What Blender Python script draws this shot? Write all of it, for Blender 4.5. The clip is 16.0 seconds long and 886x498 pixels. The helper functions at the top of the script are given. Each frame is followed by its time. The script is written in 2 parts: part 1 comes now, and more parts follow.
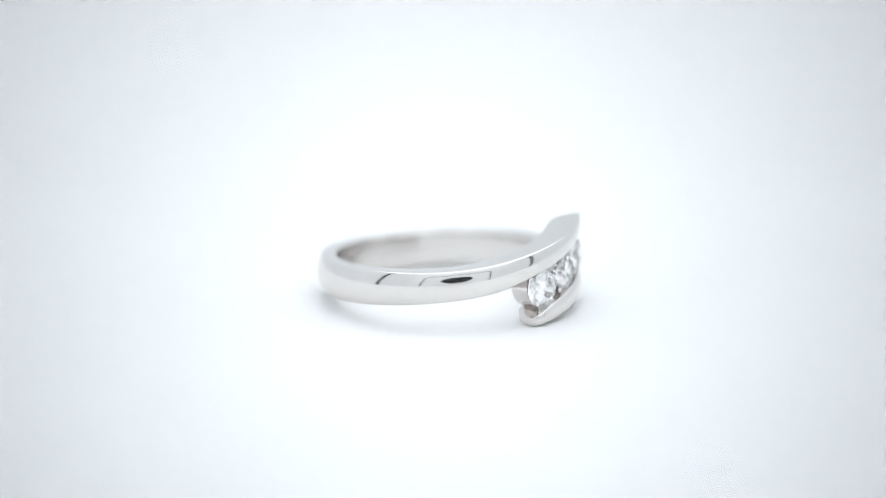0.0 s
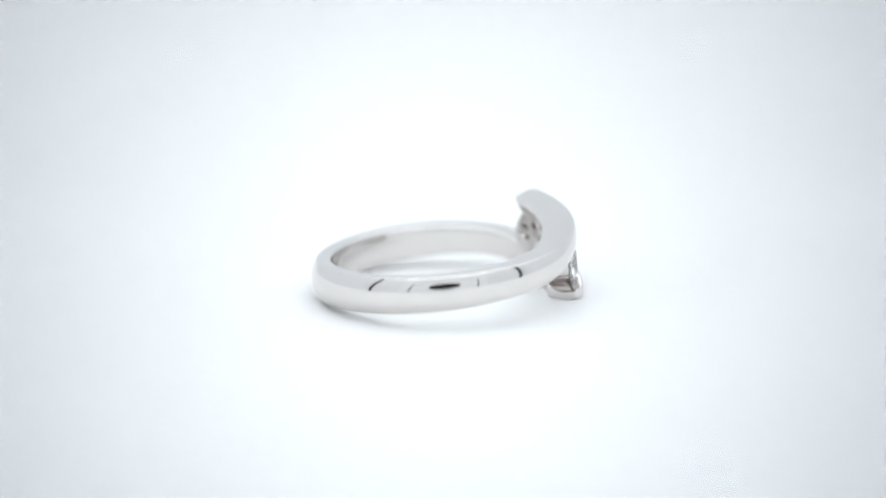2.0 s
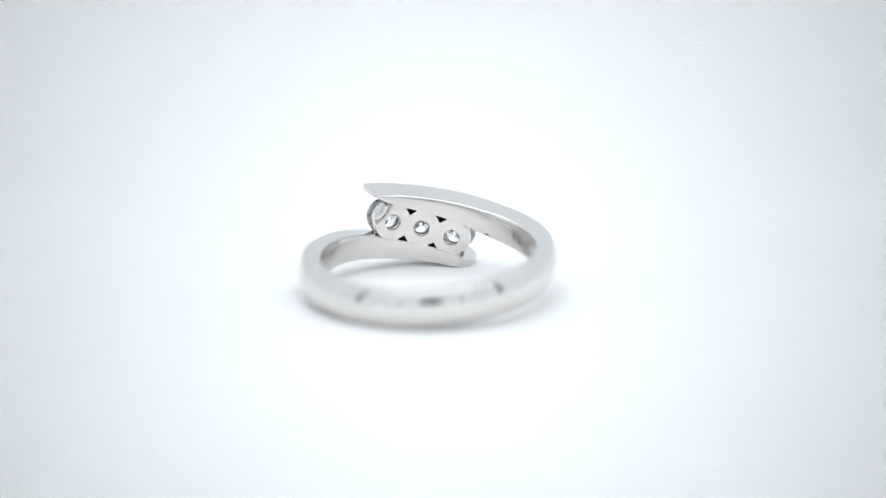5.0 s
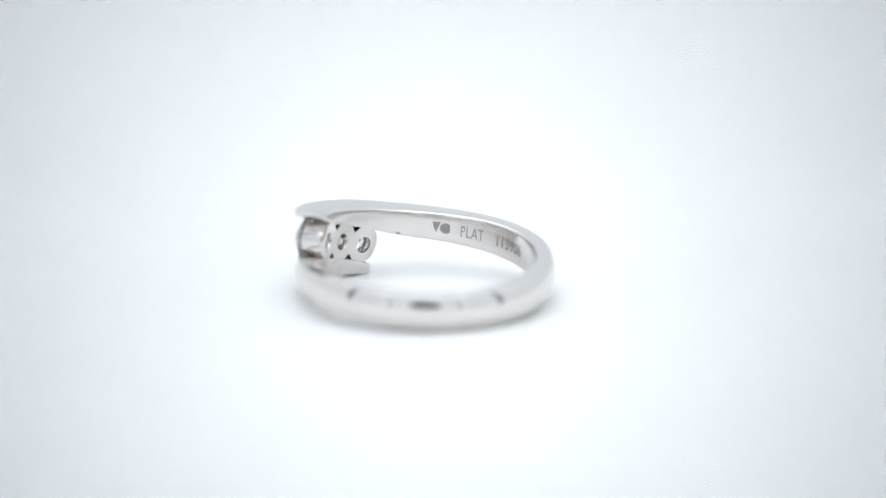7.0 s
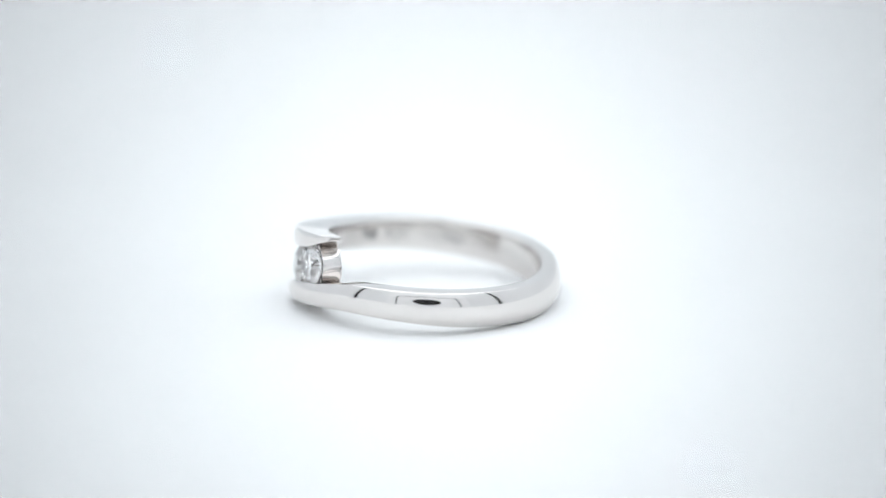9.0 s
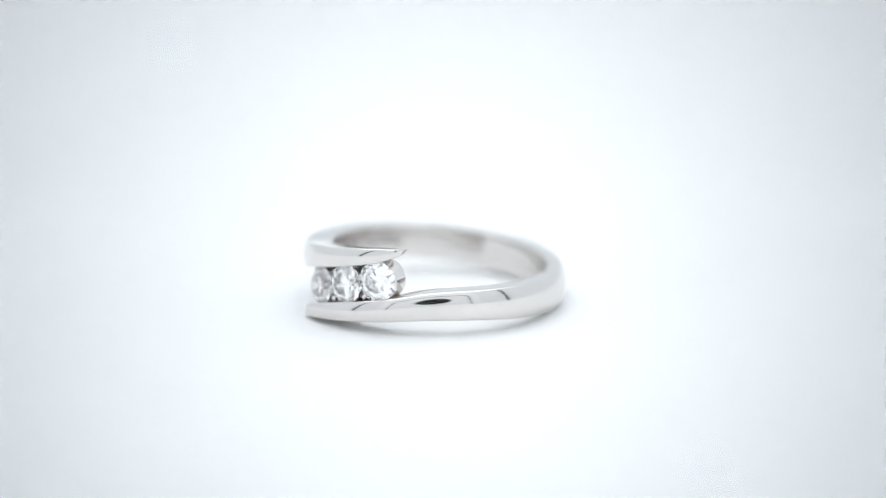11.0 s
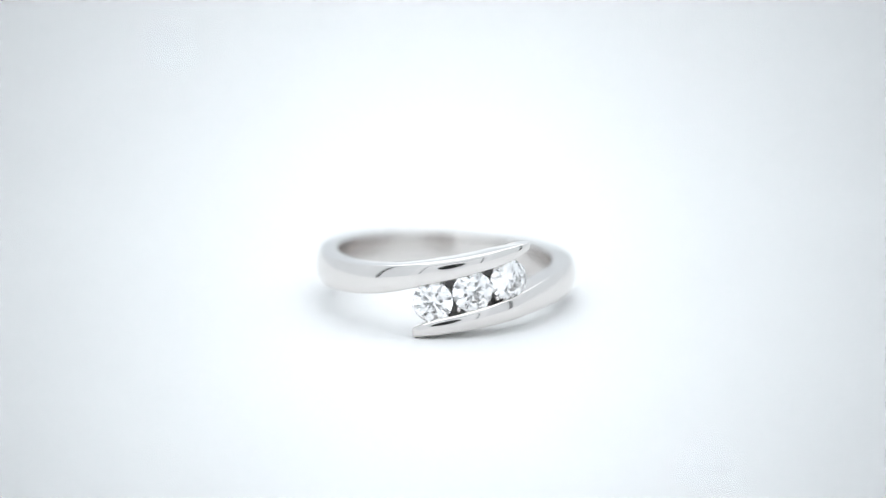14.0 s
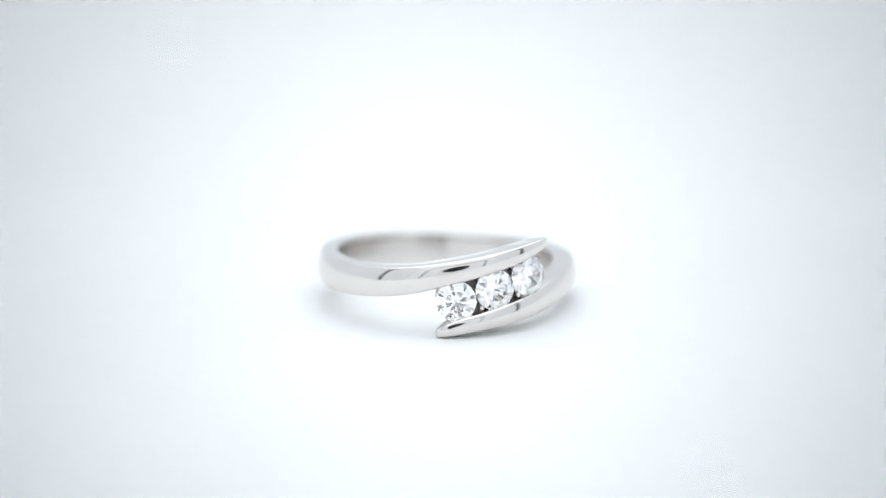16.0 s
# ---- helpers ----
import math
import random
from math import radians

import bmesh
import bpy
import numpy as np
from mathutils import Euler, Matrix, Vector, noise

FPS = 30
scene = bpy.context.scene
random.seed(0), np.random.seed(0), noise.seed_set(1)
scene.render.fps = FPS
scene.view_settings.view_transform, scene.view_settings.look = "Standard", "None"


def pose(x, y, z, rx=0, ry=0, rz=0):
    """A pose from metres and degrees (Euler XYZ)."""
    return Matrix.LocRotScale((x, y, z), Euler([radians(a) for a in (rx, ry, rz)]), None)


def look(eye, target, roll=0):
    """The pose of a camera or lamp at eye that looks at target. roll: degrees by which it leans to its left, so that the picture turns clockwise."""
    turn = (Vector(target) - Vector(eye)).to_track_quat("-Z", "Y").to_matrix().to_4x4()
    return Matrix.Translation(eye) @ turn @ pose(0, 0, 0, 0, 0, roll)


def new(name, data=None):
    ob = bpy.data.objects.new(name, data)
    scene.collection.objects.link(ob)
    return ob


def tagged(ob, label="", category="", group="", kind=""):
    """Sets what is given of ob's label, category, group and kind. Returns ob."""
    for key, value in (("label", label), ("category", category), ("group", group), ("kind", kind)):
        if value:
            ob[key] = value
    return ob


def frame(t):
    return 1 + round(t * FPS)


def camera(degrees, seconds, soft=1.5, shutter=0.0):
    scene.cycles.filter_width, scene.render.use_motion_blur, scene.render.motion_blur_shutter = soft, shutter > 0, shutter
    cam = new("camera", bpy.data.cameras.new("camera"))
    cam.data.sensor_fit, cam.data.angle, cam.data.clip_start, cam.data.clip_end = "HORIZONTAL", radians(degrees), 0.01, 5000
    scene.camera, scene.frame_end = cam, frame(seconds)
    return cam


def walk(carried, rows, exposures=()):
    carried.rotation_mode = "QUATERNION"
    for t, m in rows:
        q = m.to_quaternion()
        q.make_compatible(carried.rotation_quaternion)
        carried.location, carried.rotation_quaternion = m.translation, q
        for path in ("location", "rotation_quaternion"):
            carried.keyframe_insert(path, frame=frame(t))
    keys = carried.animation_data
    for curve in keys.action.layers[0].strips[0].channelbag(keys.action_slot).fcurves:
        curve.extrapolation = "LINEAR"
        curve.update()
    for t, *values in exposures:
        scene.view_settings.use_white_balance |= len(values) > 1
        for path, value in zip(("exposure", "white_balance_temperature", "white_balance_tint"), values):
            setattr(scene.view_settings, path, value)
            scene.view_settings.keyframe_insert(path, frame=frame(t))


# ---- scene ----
MM = 0.001
EYE = (-0.05 * MM, -265.5 * MM, 76.70 * MM)
AIM = (0.51 * MM, 0.0, 3.85 * MM)
cam = camera(14.0, 16.0, soft=1.2)
walk(cam, [(0.0, look(EYE, AIM)), (16.0, look(EYE, AIM))])

# the stones throw light to and fro many times
scene.cycles.max_bounces, scene.cycles.transmission_bounces, scene.cycles.glossy_bounces = 24, 24, 16
scene.cycles.denoising_input_passes = "RGB_ALBEDO"

# the lens is stopped well open and its focus goes to the ring's far side and back
cam.data.dof.use_dof = True
cam.data.dof.aperture_fstop = 9.5
cam.data.dof.aperture_blades = 0


# ---- light ----
def light_world():
    world = bpy.data.worlds.new("dim_room")
    world.use_nodes = True
    world.node_tree.nodes["Background"].inputs[0].default_value = (0.9, 0.95, 1.0, 1)
    world.node_tree.nodes["Background"].inputs[1].default_value = 0.05
    scene.world = world


light_world()


# ---- materials ----
def material(name):
    m = bpy.data.materials.new(name)
    m.use_nodes = True
    return m, m.node_tree.nodes, m.node_tree.links, m.node_tree.nodes["Principled BSDF"]


def noise_node(nodes, links, scale, detail=4.0, rough=0.6):
    co = nodes.new("ShaderNodeTexCoord")
    n = nodes.new("ShaderNodeTexNoise")
    n.inputs["Scale"].default_value, n.inputs["Detail"].default_value, n.inputs["Roughness"].default_value = scale, detail, rough
    links.new(co.outputs["Object"], n.inputs["Vector"])
    return n


def ramp(nodes, links, source, a, b, lo=0.3, hi=0.7):
    r = nodes.new("ShaderNodeValToRGB")
    r.color_ramp.elements[0].position, r.color_ramp.elements[1].position = lo, hi
    r.color_ramp.elements[0].color, r.color_ramp.elements[1].color = (*a, 1), (*b, 1)
    links.new(source, r.inputs[0])
    return r


def plain(name, a, b, rough, scale, metal=0.0, bump=0.0, depth=0.00002):
    """A surface whose colour wanders between a and b, with fine relief."""
    m, nodes, links, bsdf = material(name)
    n = noise_node(nodes, links, scale)
    links.new(ramp(nodes, links, n.outputs["Fac"], a, b).outputs[0], bsdf.inputs["Base Color"])
    bsdf.inputs["Roughness"].default_value, bsdf.inputs["Metallic"].default_value = rough, metal
    if bump:
        fine = noise_node(nodes, links, scale * 9)
        bp = nodes.new("ShaderNodeBump")
        bp.inputs["Strength"].default_value, bp.inputs["Distance"].default_value = bump, depth
        links.new(fine.outputs["Fac"], bp.inputs["Height"])
        links.new(bp.outputs[0], bsdf.inputs["Normal"])
    return m


def platinum_material(name, smoothest, dullest):
    m, nodes, links, bsdf = material(name)
    bsdf.inputs["Metallic"].default_value = 1.0
    n = noise_node(nodes, links, 900)
    links.new(ramp(nodes, links, n.outputs["Fac"], (0.688, 0.658, 0.638), (0.718, 0.687, 0.666)).outputs[0], bsdf.inputs["Base Color"])
    wear = noise_node(nodes, links, 2500, 6)
    links.new(ramp(nodes, links, wear.outputs["Fac"], (smoothest,) * 3, (dullest,) * 3).outputs[0], bsdf.inputs["Roughness"])
    hair = noise_node(nodes, links, 6000, 3)
    bp = nodes.new("ShaderNodeBump")
    bp.inputs["Strength"].default_value, bp.inputs["Distance"].default_value = 0.04, 0.00001
    links.new(hair.outputs["Fac"], bp.inputs["Height"])
    links.new(bp.outputs[0], bsdf.inputs["Normal"])
    return m


def diamond_material():
    m, nodes, links, bsdf = material("diamond")
    bsdf.inputs["Base Color"].default_value = (1, 1, 1, 1)
    bsdf.inputs["Roughness"].default_value = 0.0
    bsdf.inputs["IOR"].default_value = 2.42
    bsdf.inputs["Transmission Weight"].default_value = 1.0
    return m


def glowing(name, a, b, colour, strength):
    """White cloth whose light is put in as emission; no lamps stand behind it."""
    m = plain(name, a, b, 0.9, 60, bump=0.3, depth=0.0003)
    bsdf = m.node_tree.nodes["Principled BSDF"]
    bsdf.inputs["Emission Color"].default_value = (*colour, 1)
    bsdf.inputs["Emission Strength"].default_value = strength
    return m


PLATINUM = platinum_material("polished_platinum", 0.03, 0.10)
SATIN = platinum_material("finger_worn_platinum", 0.12, 0.20)
# dark metal that stands in for the shade between the cups
GAP_SHADE = plain("gap_shade_metal", (0.22, 0.215, 0.21), (0.34, 0.33, 0.32), 0.5, 4000, metal=0.6, bump=0.3)
DIAMOND = diamond_material()
ENGRAVED = plain("engraved_grey", (0.27, 0.265, 0.26), (0.40, 0.39, 0.38), 0.5, 5000, metal=0.6)
FLOOR = plain("white_acrylic", (0.915, 0.921, 0.917), (0.940, 0.946, 0.942), 0.55, 30, bump=0.05)
FABRIC = glowing("glowing_tent_fabric", (0.57, 0.59, 0.605), (0.61, 0.63, 0.645), (0.915, 0.96, 1.0), 0.33)
# the same cloth, its glow dimmed at the back and raised at the front
DIMMED_BACK_FABRIC = glowing("tent_back_dimmed", (0.57, 0.59, 0.605), (0.61, 0.63, 0.645), (0.915, 0.96, 1.0), 0.24)
BRIGHTENED_FRONT_FABRIC = glowing("tent_front_brightened", (0.57, 0.59, 0.605), (0.61, 0.63, 0.645), (0.93, 0.965, 1.0), 0.42)
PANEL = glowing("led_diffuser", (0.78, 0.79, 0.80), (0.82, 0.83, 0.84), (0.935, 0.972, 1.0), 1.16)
DUST = plain("grey_dust", (0.22, 0.22, 0.22), (0.32, 0.32, 0.31), 0.9, 9000)
BLACK = plain("black_plastic", (0.008, 0.008, 0.009), (0.016, 0.016, 0.018), 0.5, 200, bump=0.2)
SEAM = plain("dark_piping", (0.03, 0.03, 0.032), (0.06, 0.06, 0.063), 0.8, 300)


# ---- building helpers ----
def part(name, bm, mat, parent=None, label="", smooth=True):
    me = bpy.data.meshes.new(name)
    for f in bm.faces:
        f.smooth = smooth
    bm.to_mesh(me)
    bm.free()
    me.materials.append(mat)
    ob = new(name, me)
    ob.parent = parent
    if label:
        tagged(ob, label)
    return ob


def box(bm, x0, x1, y0, y1, z0, z1):
    vs = [bm.verts.new(p) for p in ((x0, y0, z0), (x1, y0, z0), (x1, y1, z0), (x0, y1, z0), (x0, y0, z1), (x1, y0, z1), (x1, y1, z1), (x0, y1, z1))]
    for q in ((3, 2, 1, 0), (4, 5, 6, 7), (0, 1, 5, 4), (1, 2, 6, 5), (2, 3, 7, 6), (3, 0, 4, 7)):
        bm.faces.new([vs[i] for i in q])


def skin(bm, loops, ends=True):
    """Joins closed loops of points, one after the other, into a tube."""
    made = [[bm.verts.new(p) for p in loop] for loop in loops]
    n = len(made[0])
    for a, b in zip(made, made[1:]):
        for i in range(n):
            bm.faces.new((a[i], a[(i + 1) % n], b[(i + 1) % n], b[i]))
    if ends:
        bm.faces.new(made[0][::-1])
        bm.faces.new(made[-1])
    bmesh.ops.recalc_face_normals(bm, faces=bm.faces)


def lerp(x, table):
    """The value at x of a table of (x, value), eased between its rows."""
    xs = [a for a, _ in table]
    for i in range(len(xs) - 1):
        if x <= xs[i + 1]:
            break
    (x0, y0), (x1, y1) = table[i], table[i + 1]
    def slope(j):
        a, b = max(j - 1, 0), min(j + 1, len(table) - 1)
        return (table[b][1] - table[a][1]) / (table[b][0] - table[a][0])
    u = max(0.0, min(1.0, (x - x0) / (x1 - x0)))
    d = x1 - x0
    return ((2 * u**3 - 3 * u**2 + 1) * y0 + (u**3 - 2 * u**2 + u) * d * slope(i)
            + (3 * u**2 - 2 * u**3) * y1 + (u**3 - u**2) * d * slope(i + 1))


# ---- the light tent ----
def tent():
    bm = bmesh.new()
    box(bm, -0.36, 0.36, -0.46, 0.46, -0.01, 0.0)
    tagged(part("floor", bm, FLOOR, smooth=False), "seamless glossy white acrylic sheet under the ring", "floor", kind="structure")
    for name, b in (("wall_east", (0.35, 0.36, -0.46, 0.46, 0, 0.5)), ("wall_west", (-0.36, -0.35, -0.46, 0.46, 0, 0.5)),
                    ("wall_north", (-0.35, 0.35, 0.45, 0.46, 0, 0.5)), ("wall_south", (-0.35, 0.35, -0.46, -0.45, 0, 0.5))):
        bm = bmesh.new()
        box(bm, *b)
        tagged(part(name, bm, {"wall_north": DIMMED_BACK_FABRIC, "wall_south": BRIGHTENED_FRONT_FABRIC}.get(name, FABRIC), smooth=False), "white fabric wall of a light tent, given its own glow", "wall", kind="structure")
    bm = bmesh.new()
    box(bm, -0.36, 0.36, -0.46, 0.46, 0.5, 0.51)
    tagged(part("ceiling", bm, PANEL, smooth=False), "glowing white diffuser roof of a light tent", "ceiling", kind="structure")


def bent_rod(name, corners, r, mat, label, category):
    """A round rod along corners that are rounded off."""
    pts = []
    for i, p in enumerate(corners):
        p = Vector(p)
        if 0 < i < len(corners) - 1:
            a, b = Vector(corners[i - 1]), Vector(corners[i + 1])
            ra, rb = p + (a - p).normalized() * 0.05, p + (b - p).normalized() * 0.05
            for k in range(7):
                u = k / 6
                pts.append(ra * (1 - u) ** 2 + p * 2 * u * (1 - u) + rb * u * u)
        else:
            pts.append(p)
    loops = []
    for i, p in enumerate(pts):
        d = (pts[min(i + 1, len(pts) - 1)] - pts[max(i - 1, 0)]).normalized()
        s = d.cross(Vector((0, 1, 0))).normalized()
        loops.append([p + r * (math.cos(a) * s + math.sin(a) * Vector((0, 1, 0))) for a in [k * math.tau / 8 for k in range(8)]])
    bm = bmesh.new()
    skin(bm, loops)
    return tagged(part(name, bm, mat), label, category)


def camera_body():
    base = new("camera_body")
    base.location = (0, EYE[1] - 0.014, 0.0)
    loops = []
    for y, k in ((-0.06, 0.94), (-0.057, 1.0), (-0.004, 1.0), (0.0, 0.95)):
        ring = []
        for i in range(48):
            a = i * math.tau / 48
            c, s = math.cos(a), math.sin(a)
            ring.append((0.069 * k * c, y, 0.081 + 0.051 * k * s))
        loops.append(ring)
    bm = bmesh.new()
    skin(bm, loops)
    part("body", bm, BLACK, base)
    # a tube bored along the line of sight, added to darken the view's corners
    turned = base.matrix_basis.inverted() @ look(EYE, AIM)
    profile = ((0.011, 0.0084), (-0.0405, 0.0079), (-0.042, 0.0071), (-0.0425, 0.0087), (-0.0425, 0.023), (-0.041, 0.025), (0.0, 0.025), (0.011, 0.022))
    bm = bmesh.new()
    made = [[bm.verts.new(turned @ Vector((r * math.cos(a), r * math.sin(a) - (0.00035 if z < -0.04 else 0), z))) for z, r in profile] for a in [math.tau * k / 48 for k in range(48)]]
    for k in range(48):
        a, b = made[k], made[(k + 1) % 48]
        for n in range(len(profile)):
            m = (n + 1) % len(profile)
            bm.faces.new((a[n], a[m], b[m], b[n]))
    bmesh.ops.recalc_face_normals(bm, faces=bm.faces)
    part("vignette_tube", bm, BLACK, base, "matt black tube added to darken the view's corners", smooth=False)
    bm = bmesh.new()
    box(bm, -0.012, 0.012, -0.1705, -0.058, 0.070, 0.090)
    part("mounting_arm", bm, BLACK, base, smooth=False)
    tagged(base, "black camera mirrored in the polished band", "camera")


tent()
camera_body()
bent_rod("tent_hoop", ((-0.345, -0.165, 0.0), (-0.345, -0.165, 0.34), (0.345, -0.165, 0.34), (0.345, -0.165, 0.0)), 0.010, BLACK,
         "thin dark hoop mirrored in the polished band", "tent pole")
bent_rod("door_piping", ((-0.25, -0.449, 0.0), (-0.25, -0.449, 0.29), (0.25, -0.449, 0.29), (0.25, -0.449, 0.0)), 0.0055, SEAM,
         "thin grey piping round the tent's front flap", "piping")


# ---- the ring ----
# angles run round the finger hole from the middle stone, in degrees; heights along its axis, in mm
HEIGHT = ((0, 0.0), (25, 0.28), (50, 0.44), (81, 0.54), (116, 0.62), (139, 0.86), (164, 1.58), (180, 2.05), (192, 2.38), (205, 2.68), (212, 2.82))
HALF = ((0, 1.50), (50, 1.40), (81, 1.32), (116, 1.15), (139, 1.05), (164, 0.84), (180, 0.72), (192, 0.62), (205, 0.53), (212, 0.50))
OUTER = ((0, 10.25), (30, 10.10), (70, 9.95), (110, 9.95), (145, 10.08), (170, 10.40), (205, 10.50), (212, 10.46))
TIP_LOW, TIP_HIGH = -204.3, 204.6
DOME = ((0, 2.3), (130, 2.3), (155, 1.9), (175, 1.5), (195, 1.25), (212, 1.1))
STONE_R = 1.53
HEAD_SKEW = 0.006
SHOULDER = radians(52)
ROW_LEAN = 16.1
STONES = ((16.8, 0.66), (0.0, 0.0), (-17.4, -0.68))


def inner_radius(deg):
    return 8.15 - 0.36 * math.cos(radians(deg))


def polar(r, deg, z):
    return Vector((r * math.cos(radians(deg)), r * math.sin(radians(deg)), z)) * MM


def band_section(psi, shrink=1.0):
    """The band's outline at psi degrees round from the middle of the shank: flat sides, domed outside."""
    side = abs(psi)
    h = math.copysign(lerp(side, HEIGHT), psi) if side > 1e-6 else 0.0
    w = lerp(side, HALF)
    if psi > 170:
        h += 0.26 * ((psi - 170) / 38) ** 2
    if psi < -185:
        h -= 0.08 * ((-185 - psi) / 20) ** 2
    # each arm's end thins away from the stones' side
    taper, run = (0.42, 13) if psi > 0 else (0.36, 11)
    thin = min(1.0, max(psi - TIP_HIGH + run, TIP_LOW + run - psi, 0) / (run + 1.4))
    h += math.copysign(w * taper * thin ** 2 * 0.72, psi)
    w *= 1 - taper * thin ** 2
    ro, ri = lerp(side, OUTER), inner_radius(psi + 180)
    short = min(1.0, max(TIP_LOW + 4.5 - psi, 0) / 6.0)
    ri += 0.9 * (1 - math.sqrt(1 - short ** 2))
    deg = psi - 180 if psi > 0 else psi + 180
    ro -= HEAD_SKEW * deg * (0.5 + 0.5 * math.cos(math.pi * min(1.0, max(0.0, abs(deg) - 20) / 65)))
    ro -= 0.12 * (max(psi - TIP_HIGH + 2.5, 0) / 4) ** 2
    ro -= 0.5 * (max(TIP_LOW + 3 - psi, 0) / 5) ** 2
    ri += 0.45 * min(1.0, max(0.0, psi - TIP_HIGH + 7) / 10) ** 2
    mid = (ro + ri) / 2
    # a domed face, a tighter shoulder, and a small edge to the flat side
    dome, shoulder, e = lerp(side, DOME), min(0.22 + 0.16 * min(1.0, max(0.0, side - 125) / 40), w * 0.5), min(0.08, w * 0.16)
    steep = math.sin(SHOULDER)
    lean = math.asin((w - shoulder * steep - e * (1 - steep)) / (dome - shoulder))
    cr, cz = ro - dome, 0.0
    half = []
    for radius, a0, a1, steps in ((dome, 0.0, lean, 7), (shoulder, lean, SHOULDER, 6), (e, SHOULDER, math.pi / 2, 4)):
        half += [(cr + radius * math.cos(a), cz + radius * math.sin(a)) for a in [a0 + (a1 - a0) * k / steps for k in range(0 if radius == dome else 1, steps + 1)]]
        inner = shoulder if radius == dome else e
        cr, cz = cr + (radius - inner) * math.cos(a1), cz + (radius - inner) * math.sin(a1)
    b = 0.22 if side < 130 else 0.22 - 0.10 * min(1.0, (side - 130) / 20)
    half.append((cr * 0.6 + (ri + b) * 0.4, w))
    for i in range(6):
        a = math.pi / 2 * i / 5
        half.append((ri + b - b * math.sin(a), w - b + b * math.cos(a)))
    half.append((ri - 0.01, (w - b) * 0.5))
    # the upper arm's top falls away towards the finger
    fall = 0.10 * min(1.0, max(0.0, (psi - 135) / 55)) + 0.08 * thin * (psi > 0)
    droop = 0.15 * min(1.0, max(psi - TIP_HIGH + 4, 0) / 7.2) ** 2
    pts = [(r, (z - fall * (ro - r) * max(z, 0.0) / w) * (1 - droop)) for r, z in half] + [(r, -z) for r, z in half[:0:-1]]
    return [polar(mid + (r - mid) * shrink, psi + 180, h + z * shrink) for r, z in pts]


def band(parent):
    loops = []
    blunt = ((1.55, 0.62), (1.53, 0.70), (1.42, 0.79), (1.2, 0.87), (0.85, 0.94), (0.4, 0.985))
    rounded = ((2.0, 0.42), (1.96, 0.54), (1.76, 0.69), (1.4, 0.82), (0.9, 0.92), (0.4, 0.98))
    low, high = TIP_LOW - 0.7, TIP_HIGH + 1.3
    loops += [band_section(low - d, k) for d, k in blunt]
    loops += [band_section(low + (high - low) * i / 280) for i in range(281)]
    loops += [band_section(high + d, k) for d, k in rounded[::-1]]
    bm = bmesh.new()
    skin(bm, loops)
    # the face towards the finger is rubbed dull
    for f in bm.faces:
        c = f.calc_center_median()
        psi = math.degrees(math.atan2(c.y, c.x))
        if math.hypot(c.x, c.y) < (inner_radius(psi) + 0.05) * MM:
            f.material_index = 1
    ob = part("band", bm, PLATINUM, parent, "polished platinum band with two overlapping tapered arms")
    ob.data.materials.append(SATIN)
    return ob


def brilliant():
    """A round brilliant of radius 1 about the z axis, girdle at z = 0."""
    bm = bmesh.new()
    for i in range(8):
        a = math.tau * i / 8
        bm.verts.new((0.56 * math.cos(a), 0.56 * math.sin(a), 0.31))
        b = a + math.tau / 16
        bm.verts.new((0.76 * math.cos(b), 0.76 * math.sin(b), 0.2083))
        bm.verts.new((0.22 * math.cos(b), 0.22 * math.sin(b), -0.6993))
    for i in range(16):
        a = math.tau * i / 16
        bm.verts.new((math.cos(a), math.sin(a), 0.03))
        bm.verts.new((math.cos(a), math.sin(a), -0.03))
    bm.verts.new((0, 0, -0.87))
    bmesh.ops.convex_hull(bm, input=bm.verts)
    return bm


def setting_frame(deg, h, r):
    """A frame at that place of the head whose z points away from the finger."""
    m = pose(0, 0, 0, 0, 0, deg) @ pose(r * MM, 0, h * MM, 0, 90, 0)
    return m @ pose(0, 0, 0, 0, 0, 11)


def stone(parent, deg, h, turn):
    bm = brilliant()
    bmesh.ops.transform(bm, matrix=setting_frame(deg, h, 9.77) @ pose(0, 0, 0, 0, 0, turn) @ Matrix.Scale(STONE_R * MM, 4), verts=bm.verts)
    return part("stone", bm, DIAMOND, parent, "round brilliant-cut clear diamond", smooth=False)


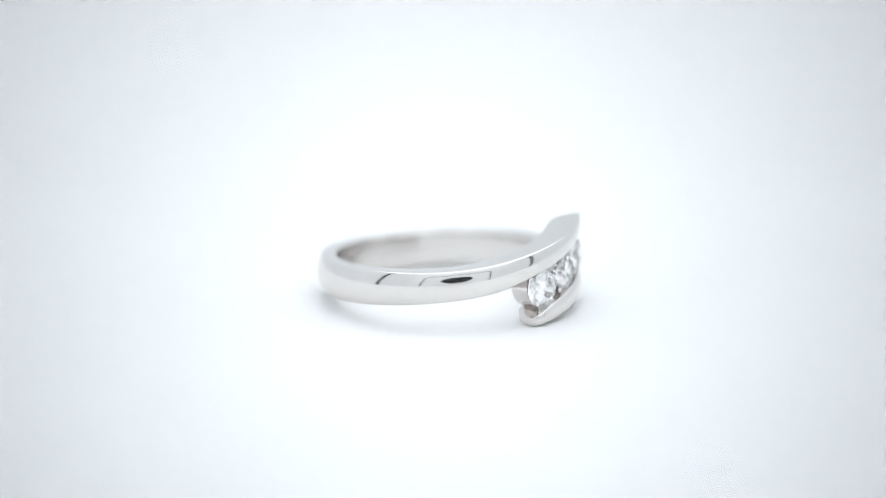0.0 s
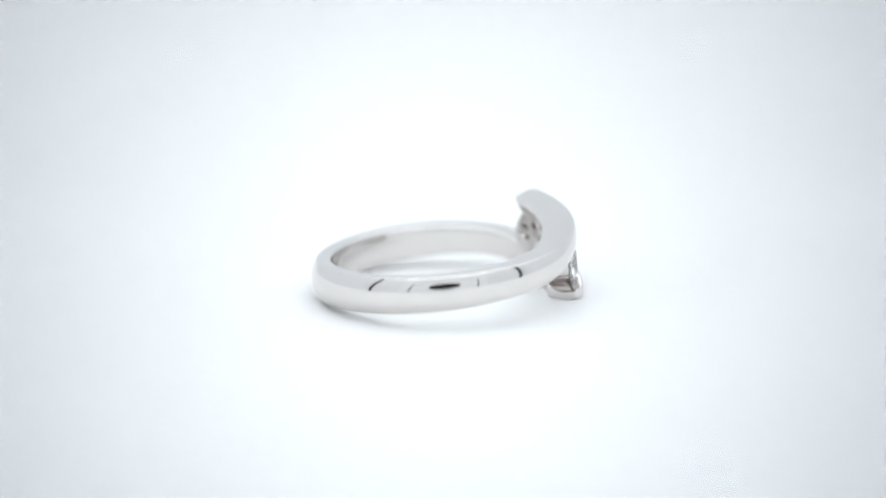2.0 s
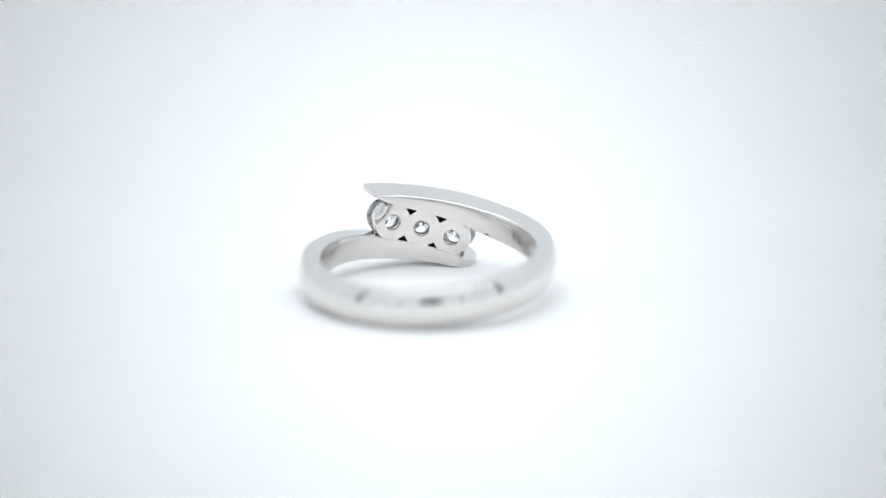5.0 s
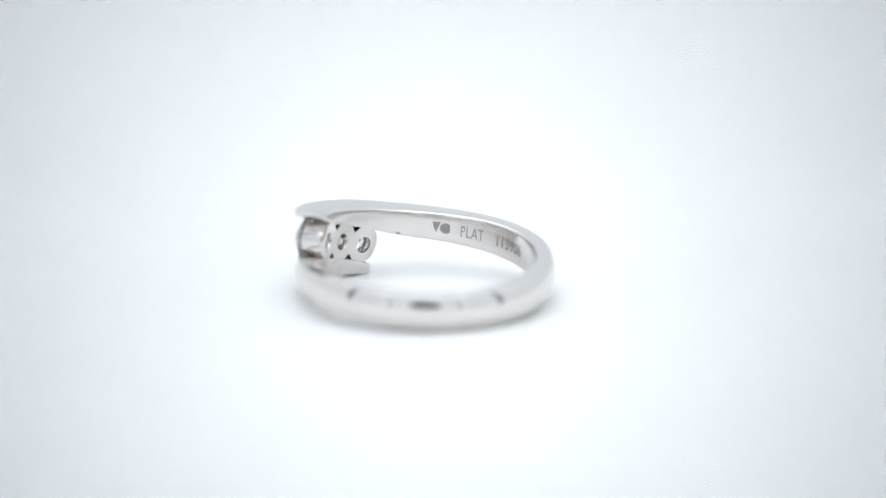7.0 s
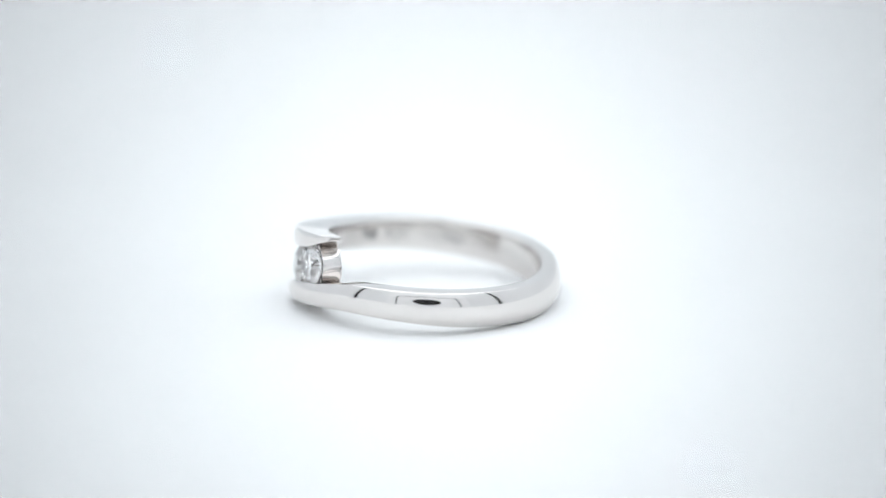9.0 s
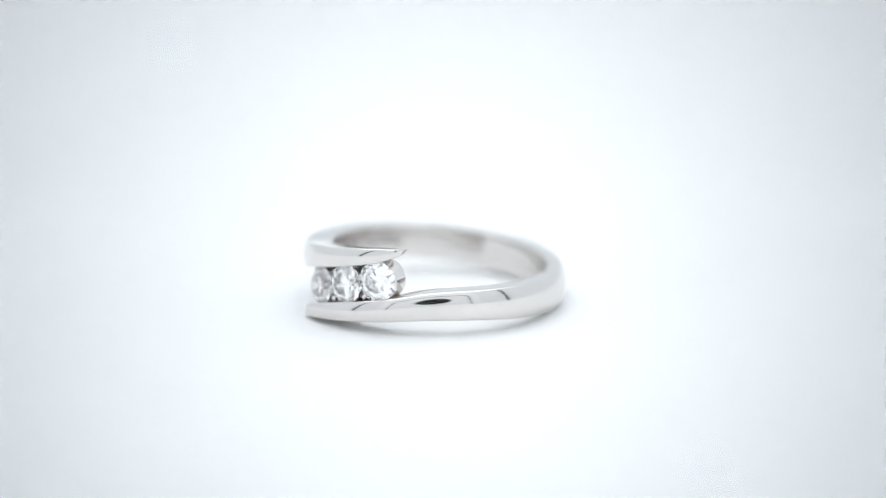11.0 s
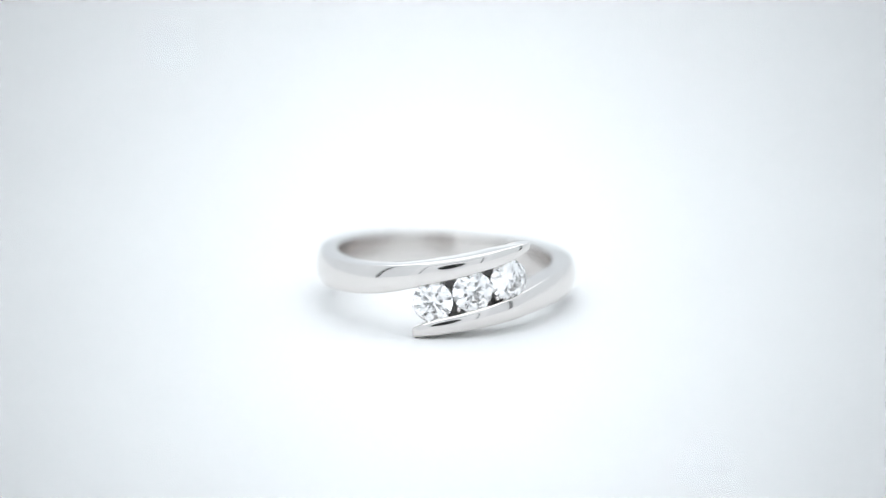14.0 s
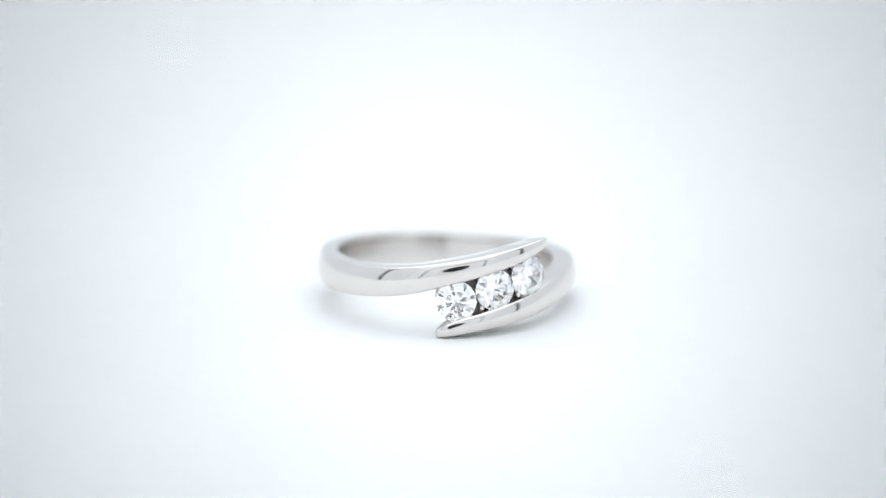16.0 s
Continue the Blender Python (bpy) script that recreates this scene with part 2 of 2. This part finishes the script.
def seat(parent, deg, h, shared):
    """The cup under a stone, bored through to the finger hole. shared: the sides (-1, 1) on which it meets the next cup."""
    m = pose(0, 0, 0, 0, 0, deg)
    lean_c, lean_s = math.cos(radians(ROW_LEAN)), math.sin(radians(ROW_LEAN))
    bm = bmesh.new()
    made = []
    for i in range(120):
        a = math.tau * (i + 0.5) / 120
        c, d = math.cos(a), math.sin(a)
        # half the angle to the next stone on this side
        half = radians(8.4 if deg > 1 or (deg > -1 and c > 0) else 8.7)
        wedge = math.tan(half)

        def reach(r, q):
            """q, cut where the next cup begins."""
            return min(q, r * wedge / lean_c / abs(c)) if abs(c) > 1e-6 and math.copysign(1, c) in shared else q

        def point(r, q):
            return bm.verts.new(m @ (Vector((r, q * (c * lean_c - d * lean_s), h + q * (c * lean_s + d * lean_c))) * MM))

        joined = math.copysign(1, c) in shared
        square = 2.5 if joined else 2.0
        wide = (abs(c) ** square + abs(d) ** square) ** (-1 / square)
        lip = 8.88 if joined else 9.20 + 0.32 * min(1.0, 1.6 * c * c)
        rim, bore = (1.18, 0.84) if joined else (1.42 * wide, 1.34 - (9.65 - lip) * 0.6)
        # the plate on the finger side runs out under both arms, with a three-cornered hole at each corner
        edge = 1.44 * wide
        if joined:
            side = 7.82 * math.sin(half) / lean_c
            edge = min(side / max(abs(c), 1e-6), 1.72 / max(abs(d), 1e-6))
            if 0.85 * abs(c) < side * abs(d) and (side - 0.46) * abs(d) < 1.32 * abs(c):
                # where the ray meets the hole's slanted side
                k = (1.32 - 0.85) / -0.46
                edge = (0.85 - k * side) / (abs(d) - k * abs(c))
        row = [point(8.65, 0.60), point(8.07, 0.57), point(8.00, 0.58)]
        for n in range(6):
            q = 0.66 + (edge - 0.66) * n / 5
            ri = 7.82
            rise = 0 if math.copysign(1, c) in shared else 0.35 * c * c * ((q - 0.66) / 0.8) ** 2
            row.append(point(math.sqrt(ri * ri - (q * (c * lean_c - d * lean_s)) ** 2) + rise, q))
        row += [point(8.25, edge * (1.05 if joined else 1.03)), point(8.6, reach(8.6, rim - 0.04)), point(lip - 0.07, reach(lip, rim)), point(lip, reach(lip, rim - 0.03)), point(lip, reach(lip, bore))]
        made.append(row)
    n = len(made[0])
    for j in range(120):
        a, b = made[j], made[(j + 1) % 120]
        for i in range(n):
            bm.faces.new((a[i], a[(i + 1) % n], b[(i + 1) % n], b[i]))
    bmesh.ops.recalc_face_normals(bm, faces=bm.faces)
    bm.normal_update()
    for e in bm.edges:
        e.smooth = e.calc_face_angle(0) < radians(35)
    return part("setting_cup", bm, PLATINUM, parent, "bored platinum cup under a stone")


def shade_plate(parent, deg, h):
    """A dark plate added in the gap between two cups, for the shade there."""
    bm = bmesh.new()
    box(bm, 8.92 * MM, 9.0 * MM, -0.68 * MM, 0.68 * MM, -1.7 * MM, 1.7 * MM)
    bmesh.ops.transform(bm, matrix=pose(0, 0, h * MM, 0, 0, deg) @ pose(0, 0, 0, ROW_LEAN), verts=bm.verts)
    return part("shade_plate", bm, GAP_SHADE, parent, "dark plate added as the shade between two stones", smooth=False)


def on_inside(x, y, deg):
    """A point of the writing, x mm along and y mm up, laid on the inside of the band."""
    a = deg - math.degrees(x / inner_radius(deg))
    h = lerp(180 - abs(a), HEIGHT)
    return polar(inner_radius(a) - 0.035, a, h + y)


def writing(parent, words, deg, tall, wide):
    data = bpy.data.curves.new("engraving", "FONT")
    data.body, data.size, data.space_character = words, 1.0, 1.1
    temp = new("engraving_text", data)
    bpy.context.view_layer.update()
    me = temp.evaluated_get(bpy.context.evaluated_depsgraph_get()).to_mesh()
    bm = bmesh.new()
    bm.from_mesh(me)
    bpy.data.objects.remove(temp)
    bmesh.ops.triangulate(bm, faces=bm.faces)
    bmesh.ops.subdivide_edges(bm, edges=[e for e in bm.edges if e.calc_length() > 0.25], cuts=2)
    k = tall / 0.72
    for v in bm.verts:
        v.co = on_inside(v.co.x * k * wide, (v.co.y - 0.35) * k, deg)
    return part("engraving", bm, ENGRAVED, parent, "engraved grey letters")


def maker_mark(parent, deg):
    """A triangle on its point and a disc cut off at one side."""
    for outline in ([(-0.33, 0.5), (0.33, 0.5), (0.0, -0.5)],
                    [(0.76 + 0.47 * math.cos(a), 0.5 * math.sin(a)) for a in [radians(45 + i * 27) for i in range(11)]]):
        bm = bmesh.new()
        bm.faces.new([bm.verts.new(on_inside(x, y * 0.85, deg)) for x, y in outline])
        part("engraved_mark", bm, ENGRAVED, parent)


def ring():
    base = new("ring")
    band(base)
    for (deg, h), turn, shared in zip(STONES, (0, 9, 4), ((-1,), (-1, 1), (1,))):
        seat(base, deg, h, shared)
        stone(base, deg, h, turn)
    shade_plate(base, 8.4, 0.33)
    shade_plate(base, -8.7, -0.34)
    for deg, h in ((11.0, -0.62), (-6.3, -1.30)):
        bm = bmesh.new()
        bmesh.ops.create_icosphere(bm, subdivisions=3, radius=0.20 * MM)
        bmesh.ops.translate(bm, vec=polar(9.84, deg, h), verts=bm.verts)
        part("bead", bm, PLATINUM, base, "tiny bright metal bead between two stones")
    maker_mark(base, -60.8)
    for x, y, r, n in ((-0.1, 0.48, 0.05, 12), (-0.3, -0.92, 0.20, 7)):
        # a pit in the polish and a nick at the edge
        bm = bmesh.new()
        bm.faces.new([bm.verts.new(on_inside(x + r * math.cos(a), y + r * 0.8 * math.sin(a), -41.5)) for a in [math.tau * k / 12 for k in range(n)]])
        part("pit", bm, ENGRAVED, base)
    writing(base, "PLAT", -74.6, 0.95, 0.63)
    writing(base, "113906", -96.7, 0.95, 0.72)
    return tagged(base, "polished platinum bypass ring with three round diamonds", "ring")


def dust_speck(x, y, size):
    """A speck that lies on the turning sheet; its origin is the middle of the turn."""
    bm = bmesh.new()
    bmesh.ops.create_icosphere(bm, subdivisions=1, radius=size * MM)
    for v in bm.verts:
        v.co = Vector((x * MM, y * MM, size * 0.6 * MM)) + Vector((v.co.x * random.uniform(0.8, 1.6), v.co.y * random.uniform(0.8, 1.3), v.co.z * 0.6))
    return tagged(part("dust_speck", bm, DUST), "tiny grey speck of dust on the white sheet", "dust", group="specks of dust")


RING = ring()
SPECKS = [dust_speck(-5.4, -13.0, 0.042), dust_speck(-6.2, -12.75, 0.022)]
FOCUS = new("focus_mark")
cam.data.dof.focus_object = FOCUS

# how the ring lies at the end of its turn: off the turntable's middle, its stones raised
LIE = pose(0.83 * MM, -0.46 * MM, 2.50 * MM) @ pose(0, 0, 0, 0, 0, -69.0) @ pose(0, 0, 0, 0, -5.15, 0)
TURNS = ((0.0, -318.2), (0.5, -307.4), (1.0, -296.8), (1.5, -285.8), (2.0, -273.8), (2.5, -261.2), (3.0, -248.8), (3.5, -236.3), (4.0, -224.0),
         (4.2, -218.8), (5.0, -197.3), (5.8, -176.7), (6.5, -158.9), (7.0, -146.5), (7.5, -134.8), (8.0, -123.4), (8.5, -112.3), (9.0, -101.7),
         (9.2, -97.6), (10.0, -82.1), (10.7, -69.4), (11.3, -59.2), (11.5, -55.9), (12.0, -47.0), (12.5, -37.9), (13.0, -28.8), (13.5, -19.4),
         (14.0, -9.6), (14.2, -5.4), (14.4, -1.5), (14.5, -0.4), (14.6, 0.0), (15.0, 0.0), (16.0, 0.0))
FOCUSED = ((0.0, -7.5), (1.5, -7.0), (1.75, -5.5), (2.0, -2.0), (2.25, 2.0), (2.5, 5.0), (2.8, 7.3), (3.2, 8.0), (4.2, 8.0), (6.5, 7.5), (7.2, 6.5), (7.6, 1.0), (8.0, -5.0),
           (8.5, -6.5), (9.2, -7.0), (11.3, -9.5), (16.0, -9.5))


def motions():
    walk(RING, [(t, pose(0, 0, 0, 0, 0, a) @ LIE) for t, a in TURNS])
    for speck in SPECKS:
        walk(speck, [(t, pose(0, 0, 0, 0, 0, a)) for t, a in TURNS])
    walk(FOCUS, [(t, pose(0, y * MM, 4 * MM)) for t, y in FOCUSED])


motions()
